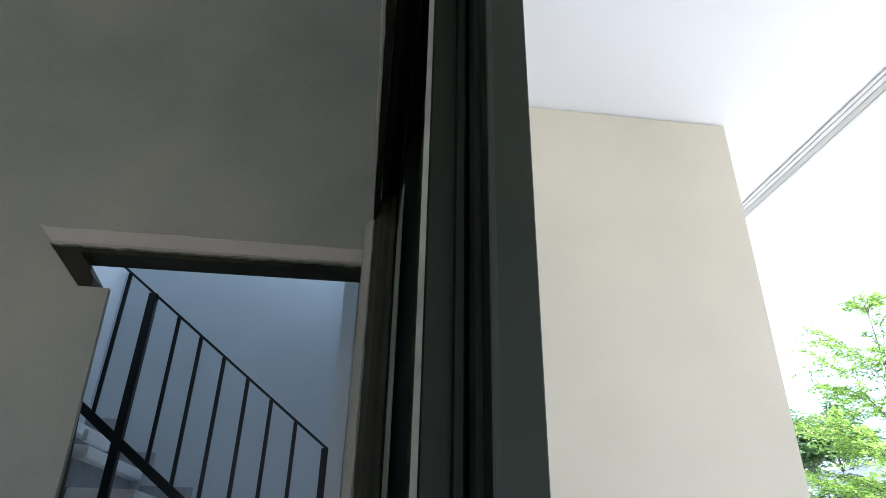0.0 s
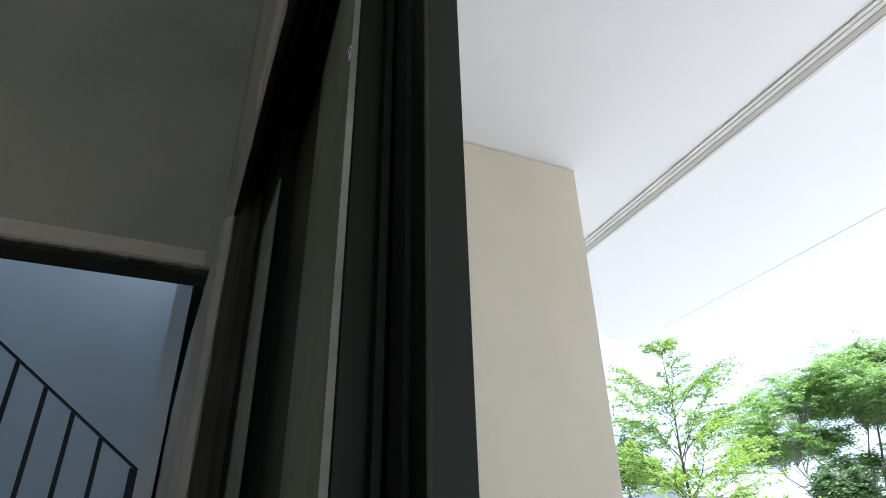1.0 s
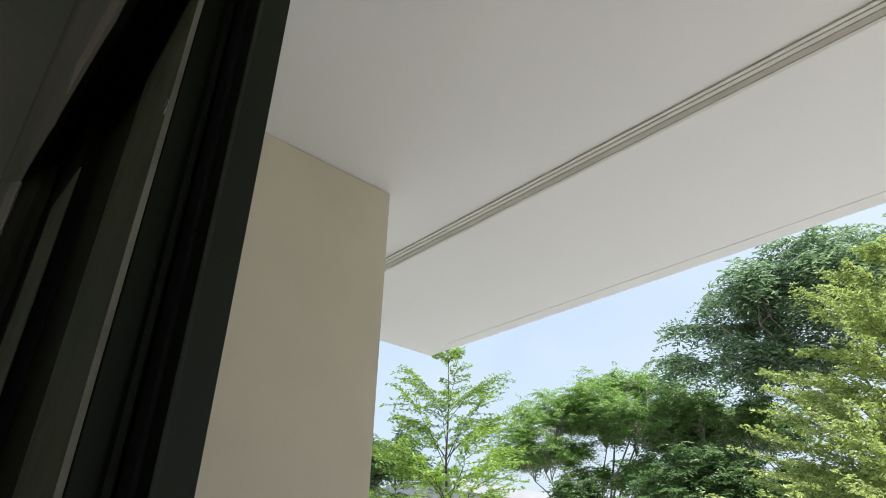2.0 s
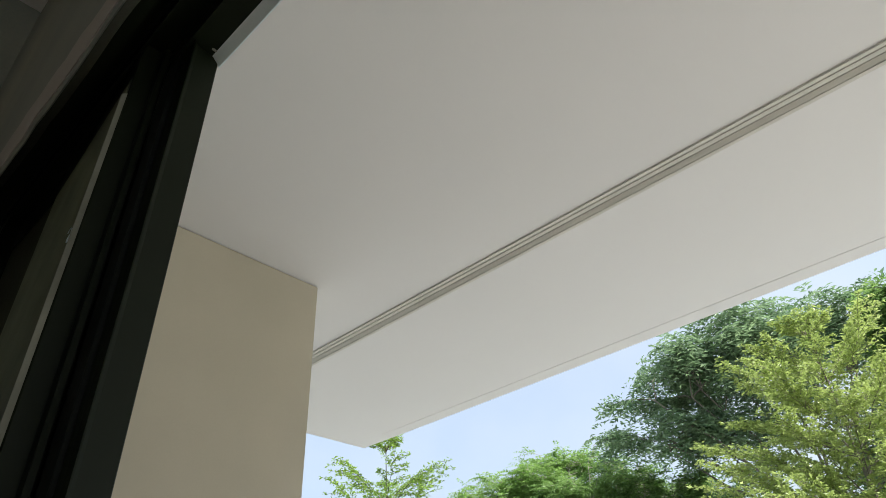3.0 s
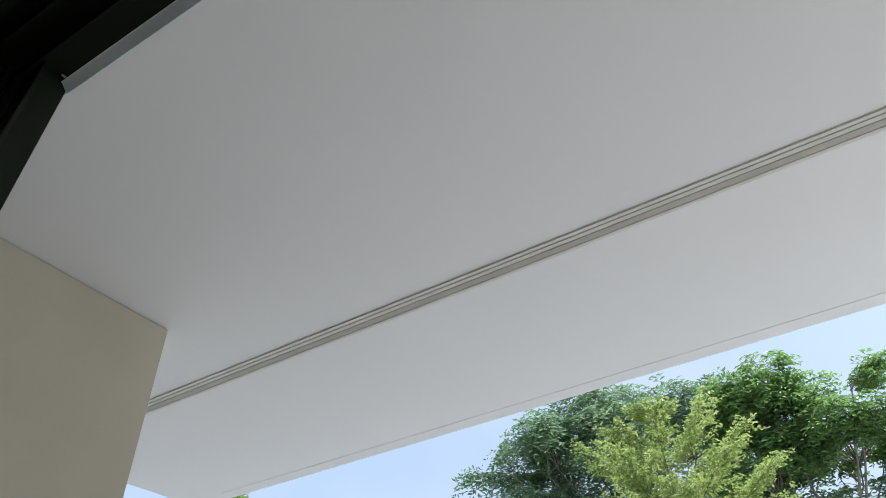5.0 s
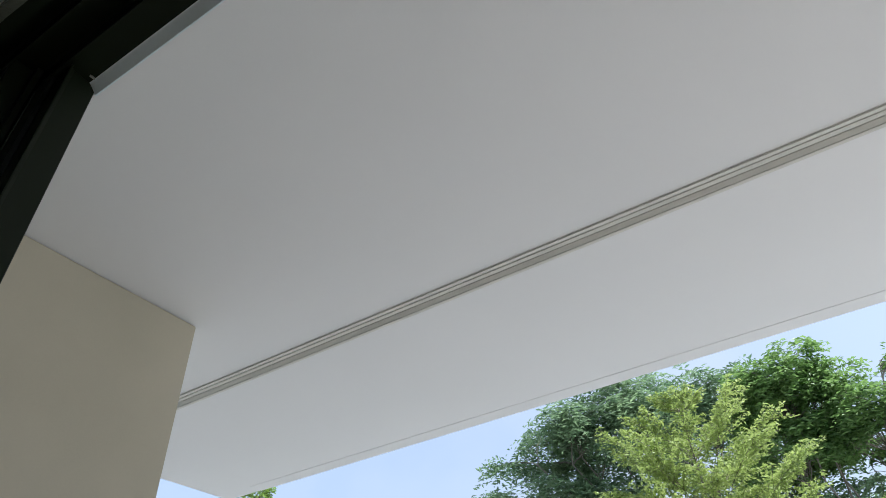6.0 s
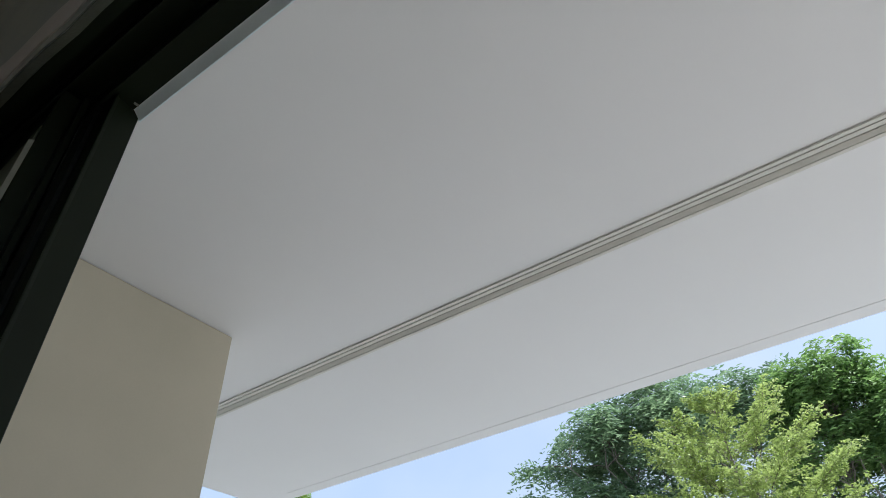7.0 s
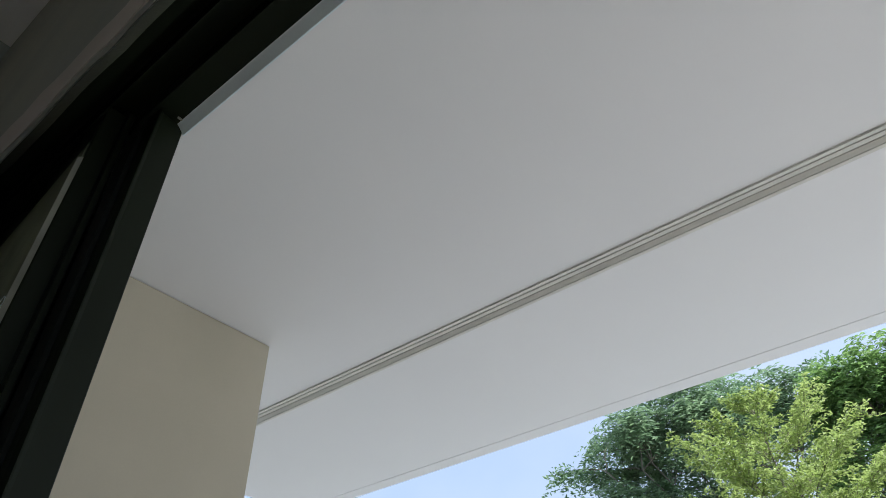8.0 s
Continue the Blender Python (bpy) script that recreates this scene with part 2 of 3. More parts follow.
# wall pieces round the opening, the plaster splayed towards the arris
side = [(-0.090, 4.34), (-0.065, R1), (-0.038, D1 + 0.04), (-0.034, D1 + 0.02), (arris - 0.004, D1 + 0.003), (arris, D1), (arris + 0.014, D1 + 0.012), (0.0, D1 + 0.03), (W_OUT, D1 + 0.03), (W_OUT, 4.34)]
tagged(part("wall_east_far", plaster_edge(ribbed(side, "z", 0.0, HEAD, 46), 1.0), GREYP_SHADED), "grey-white plastered wall beside the sliding door", "wall", kind="structure")
reveal = [(arris + 0.004, D1 + 0.006), (-0.010, D1 - 0.004), (-0.004, D1 - 0.018), (0.0035, D1 - 0.041), (0.016, D1 - 0.048), (0.029, D1 - 0.0445), (0.041, D1 - 0.050), (0.041, D1 - 0.039), (0.0040, D1 - 0.037), (0.0030, D1 + 0.02), (-0.004, D1 + 0.02)]
tagged(part("trim_rough_reveal", plaster_edge(ribbed(reveal, "z", 0.0, HEAD + 0.046, 90), 5.0), CEMENT_SHADED), "rough raw cement edge beside the door frame, shade in its colour", "trim", kind="structure")
over = [(-0.030, CEIL + 0.2), (-0.024, HEAD + 0.12), (arris - 0.003, HEAD + 0.008), (arris, HEAD), (arris + 0.014, HEAD + 0.012), (0.0, HEAD + 0.16), (W_OUT, HEAD + 0.16), (W_OUT, CEIL + 0.2)]
tagged(part("wall_east_above", plaster_edge(ribbed(over, "y", R0 - 0.2, 4.34, 160), 2.0), GREYP_SHADED), "grey-white plastered wall above the sliding door", "wall", kind="structure")
skim = [(-0.0225, HEAD + 0.013), (-0.0262, HEAD + 0.105), (-0.0238, HEAD + 0.105), (-0.0200, HEAD + 0.013)]
tagged(part("trim_skim_patch", plaster_edge(ribbed(skim, "y", -0.9, 1.10, 60), 2.0), PATCH), "pinkish skim-coat band along the edge over the door", "trim", kind="structure")
# strip added over the plaster's bright underside, its shade painted in
lining = [(arris + 0.0015, HEAD - 0.0012), (-0.0015, HEAD + 0.011), (-0.0015, HEAD + 0.04), (arris + 0.012, HEAD + 0.030)]
tagged(part("trim_rough_head", plaster_edge(ribbed(lining, "y", R0 - 0.2, 4.34, 160), 2.0), CEMENT_SHADED), "rough raw cement edge added above the door frame, shade in its colour", "trim", kind="structure")
tagged(part("wall_east_near", box(W_IN, W_OUT, R0 - 0.2, D0, 0.0, HEAD - 0.002, 0.003), PLASTER), "plastered wall on the other side of the door", "wall", kind="structure")
tagged(part("wall_facade_upper", box(W_IN, W_OUT, S0, R1 + 3.2, CEIL + 0.2, 6.0), FACADE), "beige rendered upper storey wall", "wall", kind="structure")

# ---- room ----
tagged(part("floor", box(XL - 0.2, SX, R0 - 0.2, 5.2, -0.12, 0.0), FLOORM), "pale tiled floor of room and porch", "floor", kind="structure")
tagged(part("ceiling", box(XL - 0.2, -0.02, R0 - 0.2, R1 + 0.02, CEIL, CEIL + 0.15), CEILP), "dull white painted room ceiling", "ceiling", kind="structure")
tagged(part("wall_west", box(XL - 0.2, XL, R0 - 0.2, R1, 0.0, CEIL), PLASTER), "plain plastered wall across the room", "wall", kind="structure")
# wall out of view; its opening is added to brighten the room
bm = box(XL, -3.3, R0 - 0.2, R0, 0.0, CEIL)
add_box(bm, -0.6, W_IN, R0 - 0.2, R0, 0.0, CEIL)
add_box(bm, -3.2995, -0.6005, R0 - 0.2, R0, 0.0, 2.1)
add_box(bm, -3.2995, -0.6005, R0 - 0.2, R0, 3.9, CEIL)
tagged(part("wall_south", bm, PLASTER), "plain unseen plastered wall with an opening added for light", "wall", kind="structure")

# north wall with the rough opening to the stairs
OB = 0.15                           # its depth
Z = lambda h: EYE + h
opening = [(-1.02, 0.0), (-1.035, Z(0.30)), (-1.055, Z(0.984)), (-1.175, Z(0.986)), (-1.335, Z(1.162))]
n_top = 60
lip = []
for i in range(n_top + 1):
    x = -1.335 + (-0.02 + 1.335) * i / n_top
    lip.append((x, Z(1.165) + 0.006 * noise.noise(Vector((x * 22, 3.1, 0))) + 0.004 * noise.noise(Vector((x * 60, 1.1, 0)))))
skin = [(XL, 0.0)] + opening[:-1] + lip + [(-0.02, CEIL), (XL, CEIL)]
tagged(part("wall_north", prism(skin, "y", R1, R1 + 0.022), GREYP_SHADED), "grey-white plastered wall with a rough stair opening", "wall", kind="structure")
# unpainted cement plus the shade under the lintel, in one dark colour
core = [(XL, 0.0), (-1.045, 0.0), (-1.075, Z(0.30)), (-1.135, Z(1.036)), (-1.215, Z(1.143)), (-0.02, Z(1.150)), (-0.02, CEIL), (XL, CEIL)]
tagged(part("wall_north_core", prism(core, "y", R1 + 0.0225, R1 + OB), CEMENT_SHADED), "raw cement lintel and jamb of the stair opening, shade in its colour", "wall", kind="structure")
# skim-coat band along the lintel, uneven on both edges
band = bmesh.new()
top, low = [], []
for i in range(41):
    x = -1.392 + (W_IN - 0.02 + 1.392) * i / 40
    e = 0.004 * noise.noise(Vector((x * 9, 0, 5)))
    thick = 0.0075 * (0.6 + 0.4 * noise.noise(Vector((x * 5, 2, 0))))
    taper = max(0.0, min(1.0, (x + 1.392) / 0.06))
    hi = Z(1.246) + e
    lo = Z(1.246) - (0.072 + 0.003 * noise.noise(Vector((x * 30, 4, 0)))) * taper - 0.004
    top.append((band.verts.new((x, R1 + 0.004, hi)), band.verts.new((x, R1 - thick, hi - 0.010))))
    low.append((band.verts.new((x, R1 - thick * 0.8, lo + 0.006)), band.verts.new((x, R1 + 0.004, lo))))
for i in range(40):
    a0, a1, b0, b1 = top[i], top[i + 1], low[i], low[i + 1]
    for q in ((a0[0], a1[0], a1[1], a0[1]), (a0[1], a1[1], b1[0], b0[0]), (b0[0], b1[0], b1[1], b0[1])):
        band.faces.new(q)
tagged(part("trim_lintel_patch", band, PATCH), "pinkish skim-coat band over the stair opening", "trim", kind="structure")
# trowel ridge on the pier beside the opening
ridge = bmesh.new()
pts = [Vector((-1.75 + 0.45 * i / 30, R1 + 0.007, Z(1.06 - 0.05 * ((i / 30)) + 0.006 * noise.noise(Vector((i * 0.4, 7, 0)))))) for i in range(31)]
add_tube(ridge, pts, [0.009 + 0.002 * noise.noise(Vector((i * 0.7, 2, 9))) for i in range(31)], 6)
tagged(part("trim_plaster_ridge", ridge, GREYP_SHADED, smooth=True), "raised trowel ridge in the plaster of the pier", "trim", kind="structure")

# ---- stairwell ----
SB, SL, ST = 4.35, -1.78, 4.10      # back wall, left wall, top
# the high gap is out of view, added for the stairwell's fill light
bm = box(SL - 0.15, 0.165, SB, SB + 0.15, 0.0, 3.40)
add_box(bm, SL - 0.15, 0.165, SB, SB + 0.15, 3.95, ST)
add_box(bm, SL - 0.15, -1.35, SB, SB + 0.15, 3.4005, 3.9495)
add_box(bm, -0.15, 0.165, SB, SB + 0.15, 3.4005, 3.9495)
tagged(part("wall_stair_back", bm, BLUEWALL), "cool white painted stairwell wall with an unseen opening added for light", "wall", kind="structure")
tagged(part("wall_stair_left", box(SL - 0.15, SL, R1 + OB + 0.002, SB - 0.002, 0.0, ST), BLUEWALL), "cool white painted stairwell side wall", "wall", kind="structure")
tagged(part("wall_stair_right", box(-0.17, -0.092, 3.30, SB - 0.002, 0.0, ST), BLUEWALL), "cool white stairwell return beside the stairs", "wall", kind="structure")
tagged(part("wall_stair_front", box(SL, -0.086, R1 + OB + 0.002, R1 + OB + 0.10, Z(1.25), ST), BLUEWALL), "stairwell wall over the room ceiling", "wall", kind="structure")
tagged(part("ceiling_stairwell", box(SL - 0.15, 0.165, R1 + OB, SB + 0.15, ST + 0.002, ST + 0.15), BLUEWALL), "stairwell ceiling", "ceiling", kind="structure")

# the flight: rises towards -x, one step a thing's part
RY = 3.363
stairs = tagged(empty("staircase", (-0.7, 3.8, 0)), "concrete staircase with grey treads and white edges", "staircase")
for i in range(-7, 4):
    x1, z1 = -1.358 - 0.27 * i, Z(0.532) + 0.2 * i
    if z1 < 0.1:
        continue
    part("tread", box(x1 - 0.32, x1, RY + 0.06, SB - 0.002, z1 - 0.062, z1, 0.006), STEPW, stairs, "white painted step edge")
    part("riser", box(x1 - 0.32, x1 - 0.06, RY + 0.064, SB - 0.002, max(0.0, z1 - 0.20), z1 - 0.0625, 0.003), STEPM, stairs)
    part("skirting", box(x1 - 0.27, x1 + 0.05, SB - 0.016, SB - 0.0025, z1 + 0.0005, z1 + 0.11, 0.003), STEPM, stairs, "grey stepped skirting on the wall")
part("step_mark", box(-1.417, -1.392, RY + 0.10, RY + 0.42, Z(0.555), Z(0.615), 0.004), STEPW, stairs, "white painted end of the upper step")

railing = tagged(empty("stair_railing", (-0.7, RY, 0)), "black painted iron stair railing with thin bars", "railing")
rail_z = lambda x: Z(0.53) + (x + 0.154) * (1.464 - 0.53) / (-1.369 + 0.154)
low_z = lambda x: Z(0.697) + (x + 1.409) * (0.298 - 0.697) / (-0.873 + 1.409)


def sloped_bar(x0, x1, zf, h, d):
    return prism([(x0, zf(x0) - h / 2), (x1, zf(x1) - h / 2), (x1, zf(x1) + h / 2), (x0, zf(x0) + h / 2)], "y", RY - d / 2, RY + d / 2)


part("top_rail", sloped_bar(-1.42, -0.150, rail_z, 0.012, 0.045), IRON, railing)
part("bottom_rail", sloped_bar(-1.42, -0.16, low_z, 0.055, 0.03), IRON, railing)
for x in (-1.355, -1.044, -0.908, -0.769, -0.628, -0.492, -0.353):
    part("baluster", box(x - 0.010, x + 0.010, RY - 0.006, RY + 0.006, low_z(x), rail_z(x) - 0.003, 0.0015), IRON, railing)
for x in (-1.205, -0.185):
    part("post", box(x - 0.022, x + 0.022, RY - 0.02, RY + 0.02, low_z(x) - 0.55, rail_z(x) - 0.003, 0.002), IRON, railing)

# ---- sliding door ----
door = tagged(empty("door_1", (0.07, 0.5, 0)), "open sliding door with charcoal aluminium frame", "sliding door", kind="structure")
HZ = Z(0.893)
head = prism([(0.0, HZ + 0.10), (0.0, HZ - 0.02), (0.018, HZ - 0.02), (0.018, HZ + 0.035), (0.044, HZ + 0.035), (0.044, HZ + 0.004), (0.048, HZ + 0.004), (0.048, HZ + 0.035),
              (0.089, HZ + 0.035), (0.089, HZ + 0.004), (0.094, HZ + 0.004), (0.129, HZ + 0.004), (0.142, HZ + 0.004), (0.142, HZ + 0.10)], "y", D0 + 0.051, D1 - 0.041)
part("head_lip", prism([(0.129, HZ + 0.0035), (0.1305, HZ + 0.003), (0.1440, HZ - 0.009), (0.146, HZ - 0.009), (0.146, HZ + 0.0035)], "y", D0 + 0.05, 0.484), LIT_LIP, door, "aluminium lip along the head track, daylight in its colour")
part("head_track", head, ALU, door)
part("jamb", box(0.0045, 0.142, D1 - 0.04, D1 + 0.029, 0.0, HZ + 0.10, 0.002), ALU, door)
part("jamb", box(0.004, 0.142, D0 + 0.001, D0 + 0.05, 0.0, HZ + 0.10, 0.002), ALU, door)
part("threshold", box(0.004, 0.142, D0 + 0.052, D1 - 0.042, 0.0, 0.022, 0.002), ALU, door)
# fixed outer stile, with a bead and a rubber slot on its leading face
stile = prism([(0.0945, 0.484), (0.0955, 0.470), (0.0975, 0.470), (0.0985, 0.476), (0.104, 0.4785), (0.1405, 0.4825), (0.142, 0.485), (0.142, 0.560), (0.0945, 0.560)], "z", 0.0225, HZ + 0.003)
part("outer_stile", stile, ALU, door)
part("gasket", box(0.0885, 0.0942, 0.500, 0.535, 0.03, HZ - 0.012), RUBBER, door)
part("outer_pane", box(0.115, 0.121, 0.561, D1 - 0.045, 0.05, HZ - 0.06), TINT, door, "dark tinted pane")
part("screw", box(0.121, 0.1288, 0.4655, 0.4685, HZ - 0.0005, HZ + 0.003, 0.0005), ALU_LIT, door, "small bright burr of metal at the frame corner")
# sliding inner panel, pushed open
leaf = part("panel", prism([(0.047, 0.548), (0.049, 0.5455), (0.0745, 0.5455), (0.0755, 0.532), (0.083, 0.532), (0.086, 0.5355), (0.088, 0.540), (0.088, 0.92), (0.0745, 0.92)], "z", 0.03, HZ + 0.02), ALU, door)
part("panel_face", prism([(0.0464, 0.5548), (0.0738, 0.918), (0.0745, 0.918), (0.0474, 0.5548)], "z", 0.05, HZ - 0.06), SCUFF_LIT, leaf, "scuffed olive face of the stile, its light in the colour")
part("panel_edge", prism([(0.0468, 0.5452), (0.0412, 0.5516), (0.0412, 0.5522), (0.0468, 0.5546)], "z", 0.05, HZ - 0.10), ALU_LIT, leaf, "metal edge of the stile with its daylight in the colour")
part("panel_stile", box(0.047, 0.088, 1.17, 1.424, 0.03, HZ + 0.02, 0.002), ALU, leaf)
part("panel_strip", box(0.0445, 0.0468, 1.12, 1.33, 0.05, HZ - 0.16, 0.0008), SCUFF_LIT, leaf, "dull scuffed metal strip, its light in the colour")
part("panel_rail", box(0.076, 0.087, 0.921, 1.169, HZ - 0.05, HZ + 0.02, 0.002), ALU, leaf)
part("panel_rail", box(0.076, 0.087, 0.921, 1.169, 0.03, 0.11, 0.002), ALU, leaf)
part("pane", box(0.079, 0.085, 0.921, 1.169, 0.1105, HZ - 0.0505), DUSTY, leaf, "dark pane under dusty olive film")

curl = bmesh.new()
add_tube(curl, [Vector((0.0475, 0.590 + 0.006 * math.cos(a * 0.55) - 0.0006 * a, Z(0.560) + 0.009 * math.sin(a * 0.55) - 0.0012 * a)) for a in range(18)], [0.0006] * 18, 4)
part("scratch", curl, LIT_LIP, leaf, "pale curled scratch in the metal")

# ---- ground and distance ----
bm = bmesh.new()
bmesh.ops.create_grid(bm, x_segments=40, y_segments=40, size=600)
for v in bm.verts:
    v.co.z = -0.13
tagged(part("ground", bm, GROUND), "pale sunlit paving and dry lawn", "ground", kind="structure")


# ---- trees ----
def away(az, dist, z=0.0):
    """A place at an azimuth from +y towards +x, that far from the door."""
    return Vector((dist * math.sin(radians(az)), dist * math.cos(radians(az)), z))


def leaf_mesh(name, centres, normals, sizes, mat, parent, rng, slim=0.45, along=None):
    """Many leaves, each a folded blade of four points and two faces."""
    n = len(centres)
    c, s = np.asarray(centres), np.asarray(sizes)[:, None]
    nrm = np.asarray(normals)
    nrm = nrm / np.linalg.norm(nrm, axis=1, keepdims=True)
    r = rng.normal(size=(n, 3)) if along is None else np.asarray(along)
    w = np.cross(nrm, r)
    w /= np.linalg.norm(w, axis=1, keepdims=True) + 1e-9
    u = np.cross(w, nrm)
    fold = nrm * s * 0.12
    co = np.stack([c - u * s * 0.5, c + w * s * slim * 0.5 + fold, c + u * s * 0.5, c - w * s * slim * 0.5 + fold], 1).reshape(-1, 3)
    idx = np.arange(n)[:, None] * 4
    faces = np.concatenate([idx + np.array([[0, 1, 2]]), idx + np.array([[0, 2, 3]])], 1).reshape(-1, 3)
    me = bpy.data.meshes.new(name)
    me.from_pydata(co.tolist(), [], faces.tolist())
    me.materials.append(mat)
    ob = new(name, me)
    ob.parent = parent
    ob.matrix_parent_inverse = Matrix.Translation(-parent.location)
    return ob


def bend(a, b, lift, rng, n=6, wob=0.04):
    """A limb's path from a to b that sags or lifts in between."""
    length = (b - a).length
    out = []
    for i in range(n + 1):
        t = i / n
        k = math.sin(t * math.pi)
        out.append(a.lerp(b, t) + Vector((rng.normal() * wob * length * k * 0.5, rng.normal() * wob * length * k * 0.5, lift * length * k)))
    return out


def frond(C, N, S, U, o, d, ln, leaf, m, rng, droop):
    """Leaflets set in two rows along an arching stalk."""
    d = np.array(d) / np.linalg.norm(d)
    side = np.cross(d, [0, 0, 1.0])
    side /= np.linalg.norm(side) + 1e-9
    t = (np.arange(m) + rng.random(m) * 0.6) / m
    sgn = np.where(np.arange(m) % 2 == 0, 1.0, -1.0)[:, None]
    base = np.array(o) + np.outer(t, d) * ln + np.outer(t ** 2, [0, 0, -droop * ln])
    dirn = side * sgn + d * 0.55 + np.array([0, 0, -0.25 * droop]) + rng.normal(size=(m, 3)) * 0.18
    dirn /= np.linalg.norm(dirn, axis=1, keepdims=True)
    s = leaf * (0.75 + 0.5 * rng.random(m)) * (1.05 - 0.45 * np.abs(t - 0.4))
    C.append(base + dirn * s[:, None] * 0.5)
    N.append(np.array([0, 0, 1.0]) + 0.45 * rng.normal(size=(m, 3)) + 0.35 * d)
    S.append(s)
    U.append(dirn)


def rosettes(C, N, S, U, o, e, step, leaf, per, rng):
    """Small upright rosettes of leaves set along a twig from o to e."""
    o, e = np.array(o), np.array(e)
    k = max(2, int(np.linalg.norm(e - o) / step))
    at = o + np.outer((np.arange(k) + 0.4 + 0.6 * rng.random(k)) / k, e - o)
    at = np.repeat(at, per, axis=0)
    m = len(at)
    a = rng.random(m) * math.tau
    d = np.stack([np.cos(a), np.sin(a), 0.35 + 0.45 * rng.normal(size=m)], 1) + 0.4 * (e - o) / np.linalg.norm(e - o)
    d /= np.linalg.norm(d, axis=1, keepdims=True)
    s = leaf * (0.65 + 0.7 * rng.random(m))
    C.append(at + d * s[:, None] * 0.6 + rng.normal(size=(m, 3)) * leaf * 0.2)
    N.append(np.array([0, 0, 1.0]) + 0.5 * rng.normal(size=(m, 3)))
    S.append(s)
    U.append(d)


def tier_tree(label, base, height, first, tiers, reach, leaf, mat, seed, limbs=6, twigs=12, rise=0.85, sag=0.40, power=0.7, per=6, step=0.09, side=0.42, lift=0.15, bark=None, slim=0.5):
    """A straight leader with separate whorls of limbs that climb and then level out, each a flat fan of leafy twigs."""
    rng = np.random.default_rng(seed)
    tree = tagged(empty("tree", base), label, "tree")
    wood, branch = bmesh.new(), bmesh.new()
    lean = [base + Vector((0.02 * math.sin(i * 1.3) * height / 6, 0.02 * math.cos(i * 1.7) * height / 6, height * 0.97 * i / 12)) for i in range(13)]
    add_tube(wood, lean, [0.008 * height * (1 - 0.93 * i / 12) for i in range(13)], 8)
    C, N, S, U = [], [], [], []
    for k in range(tiers):
        f = k / (tiers - 1)
        z0 = first + (height * 0.95 - first) * f ** 0.92
        r0 = reach * ((1 - f) ** power * 0.9 + 0.12)
        turn = rng.random() * math.tau
        m = limbs if f < 0.75 else max(3, limbs - 2)
        for j in range(m):
            a = turn + (j + 0.25 * rng.normal()) * math.tau / m
            r = r0 * (0.72 + 0.42 * rng.random())
            climb = rise * (0.8 + 0.4 * rng.random()) + 0.7 * max(0.0, f - 0.6)
            foot = base + Vector((0, 0, max(0.3, z0 - 0.5 * r * climb) + 0.05 * r * rng.normal()))
            path = [foot + Vector((math.cos(a + 0.12 * w / 8 * rng.normal()) * r * w / 8, math.sin(a) * r * w / 8, r * (climb * w / 8 - sag * (w / 8) ** 2))) for w in range(9)]
            add_tube(branch, path, [max(0.003, 0.0030 * height * (1 - 0.7 * f) * (1 - 0.9 * w / 8)) for w in range(9)], 5)
            many = max(4, int(twigs * (0.35 + 0.65 * r / reach)))
            for q in range(many):
                t = 0.22 + 0.78 * (q + rng.random()) / many
                i0 = min(7, int(t * 8))
                o = path[i0].lerp(path[i0 + 1], min(1.0, t * 8 - i0))
                b = a + (1 if q % 2 else -1) * (0.95 - 0.55 * t) * (0.7 + 0.5 * rng.random())
                ln = r * side * (1.1 - 0.6 * t) * (0.6 + 0.7 * rng.random()) + 0.10
                e = o + Vector((math.cos(b), math.sin(b), lift + 0.16 * rng.normal())).normalized() * ln
                add_tube(branch, [o, o.lerp(e, 0.5) + Vector((0, 0, 0.05 * ln)), e], [0.0034, 0.0026, 0.0014], 3)
                rosettes(C, N, S, U, o, e, step, leaf, per, rng)
            rosettes(C, N, S, U, path[5], path[8], step, leaf, per, rng)
    part("trunk", wood, bark or BARK, tree, smooth=True)
    part("branchwork", branch, bark or BARK, tree, smooth=True)
    leaf_mesh("crown", np.concatenate(C), np.concatenate(N), np.concatenate(S), mat, tree, rng, slim, np.concatenate(U))
    return tree


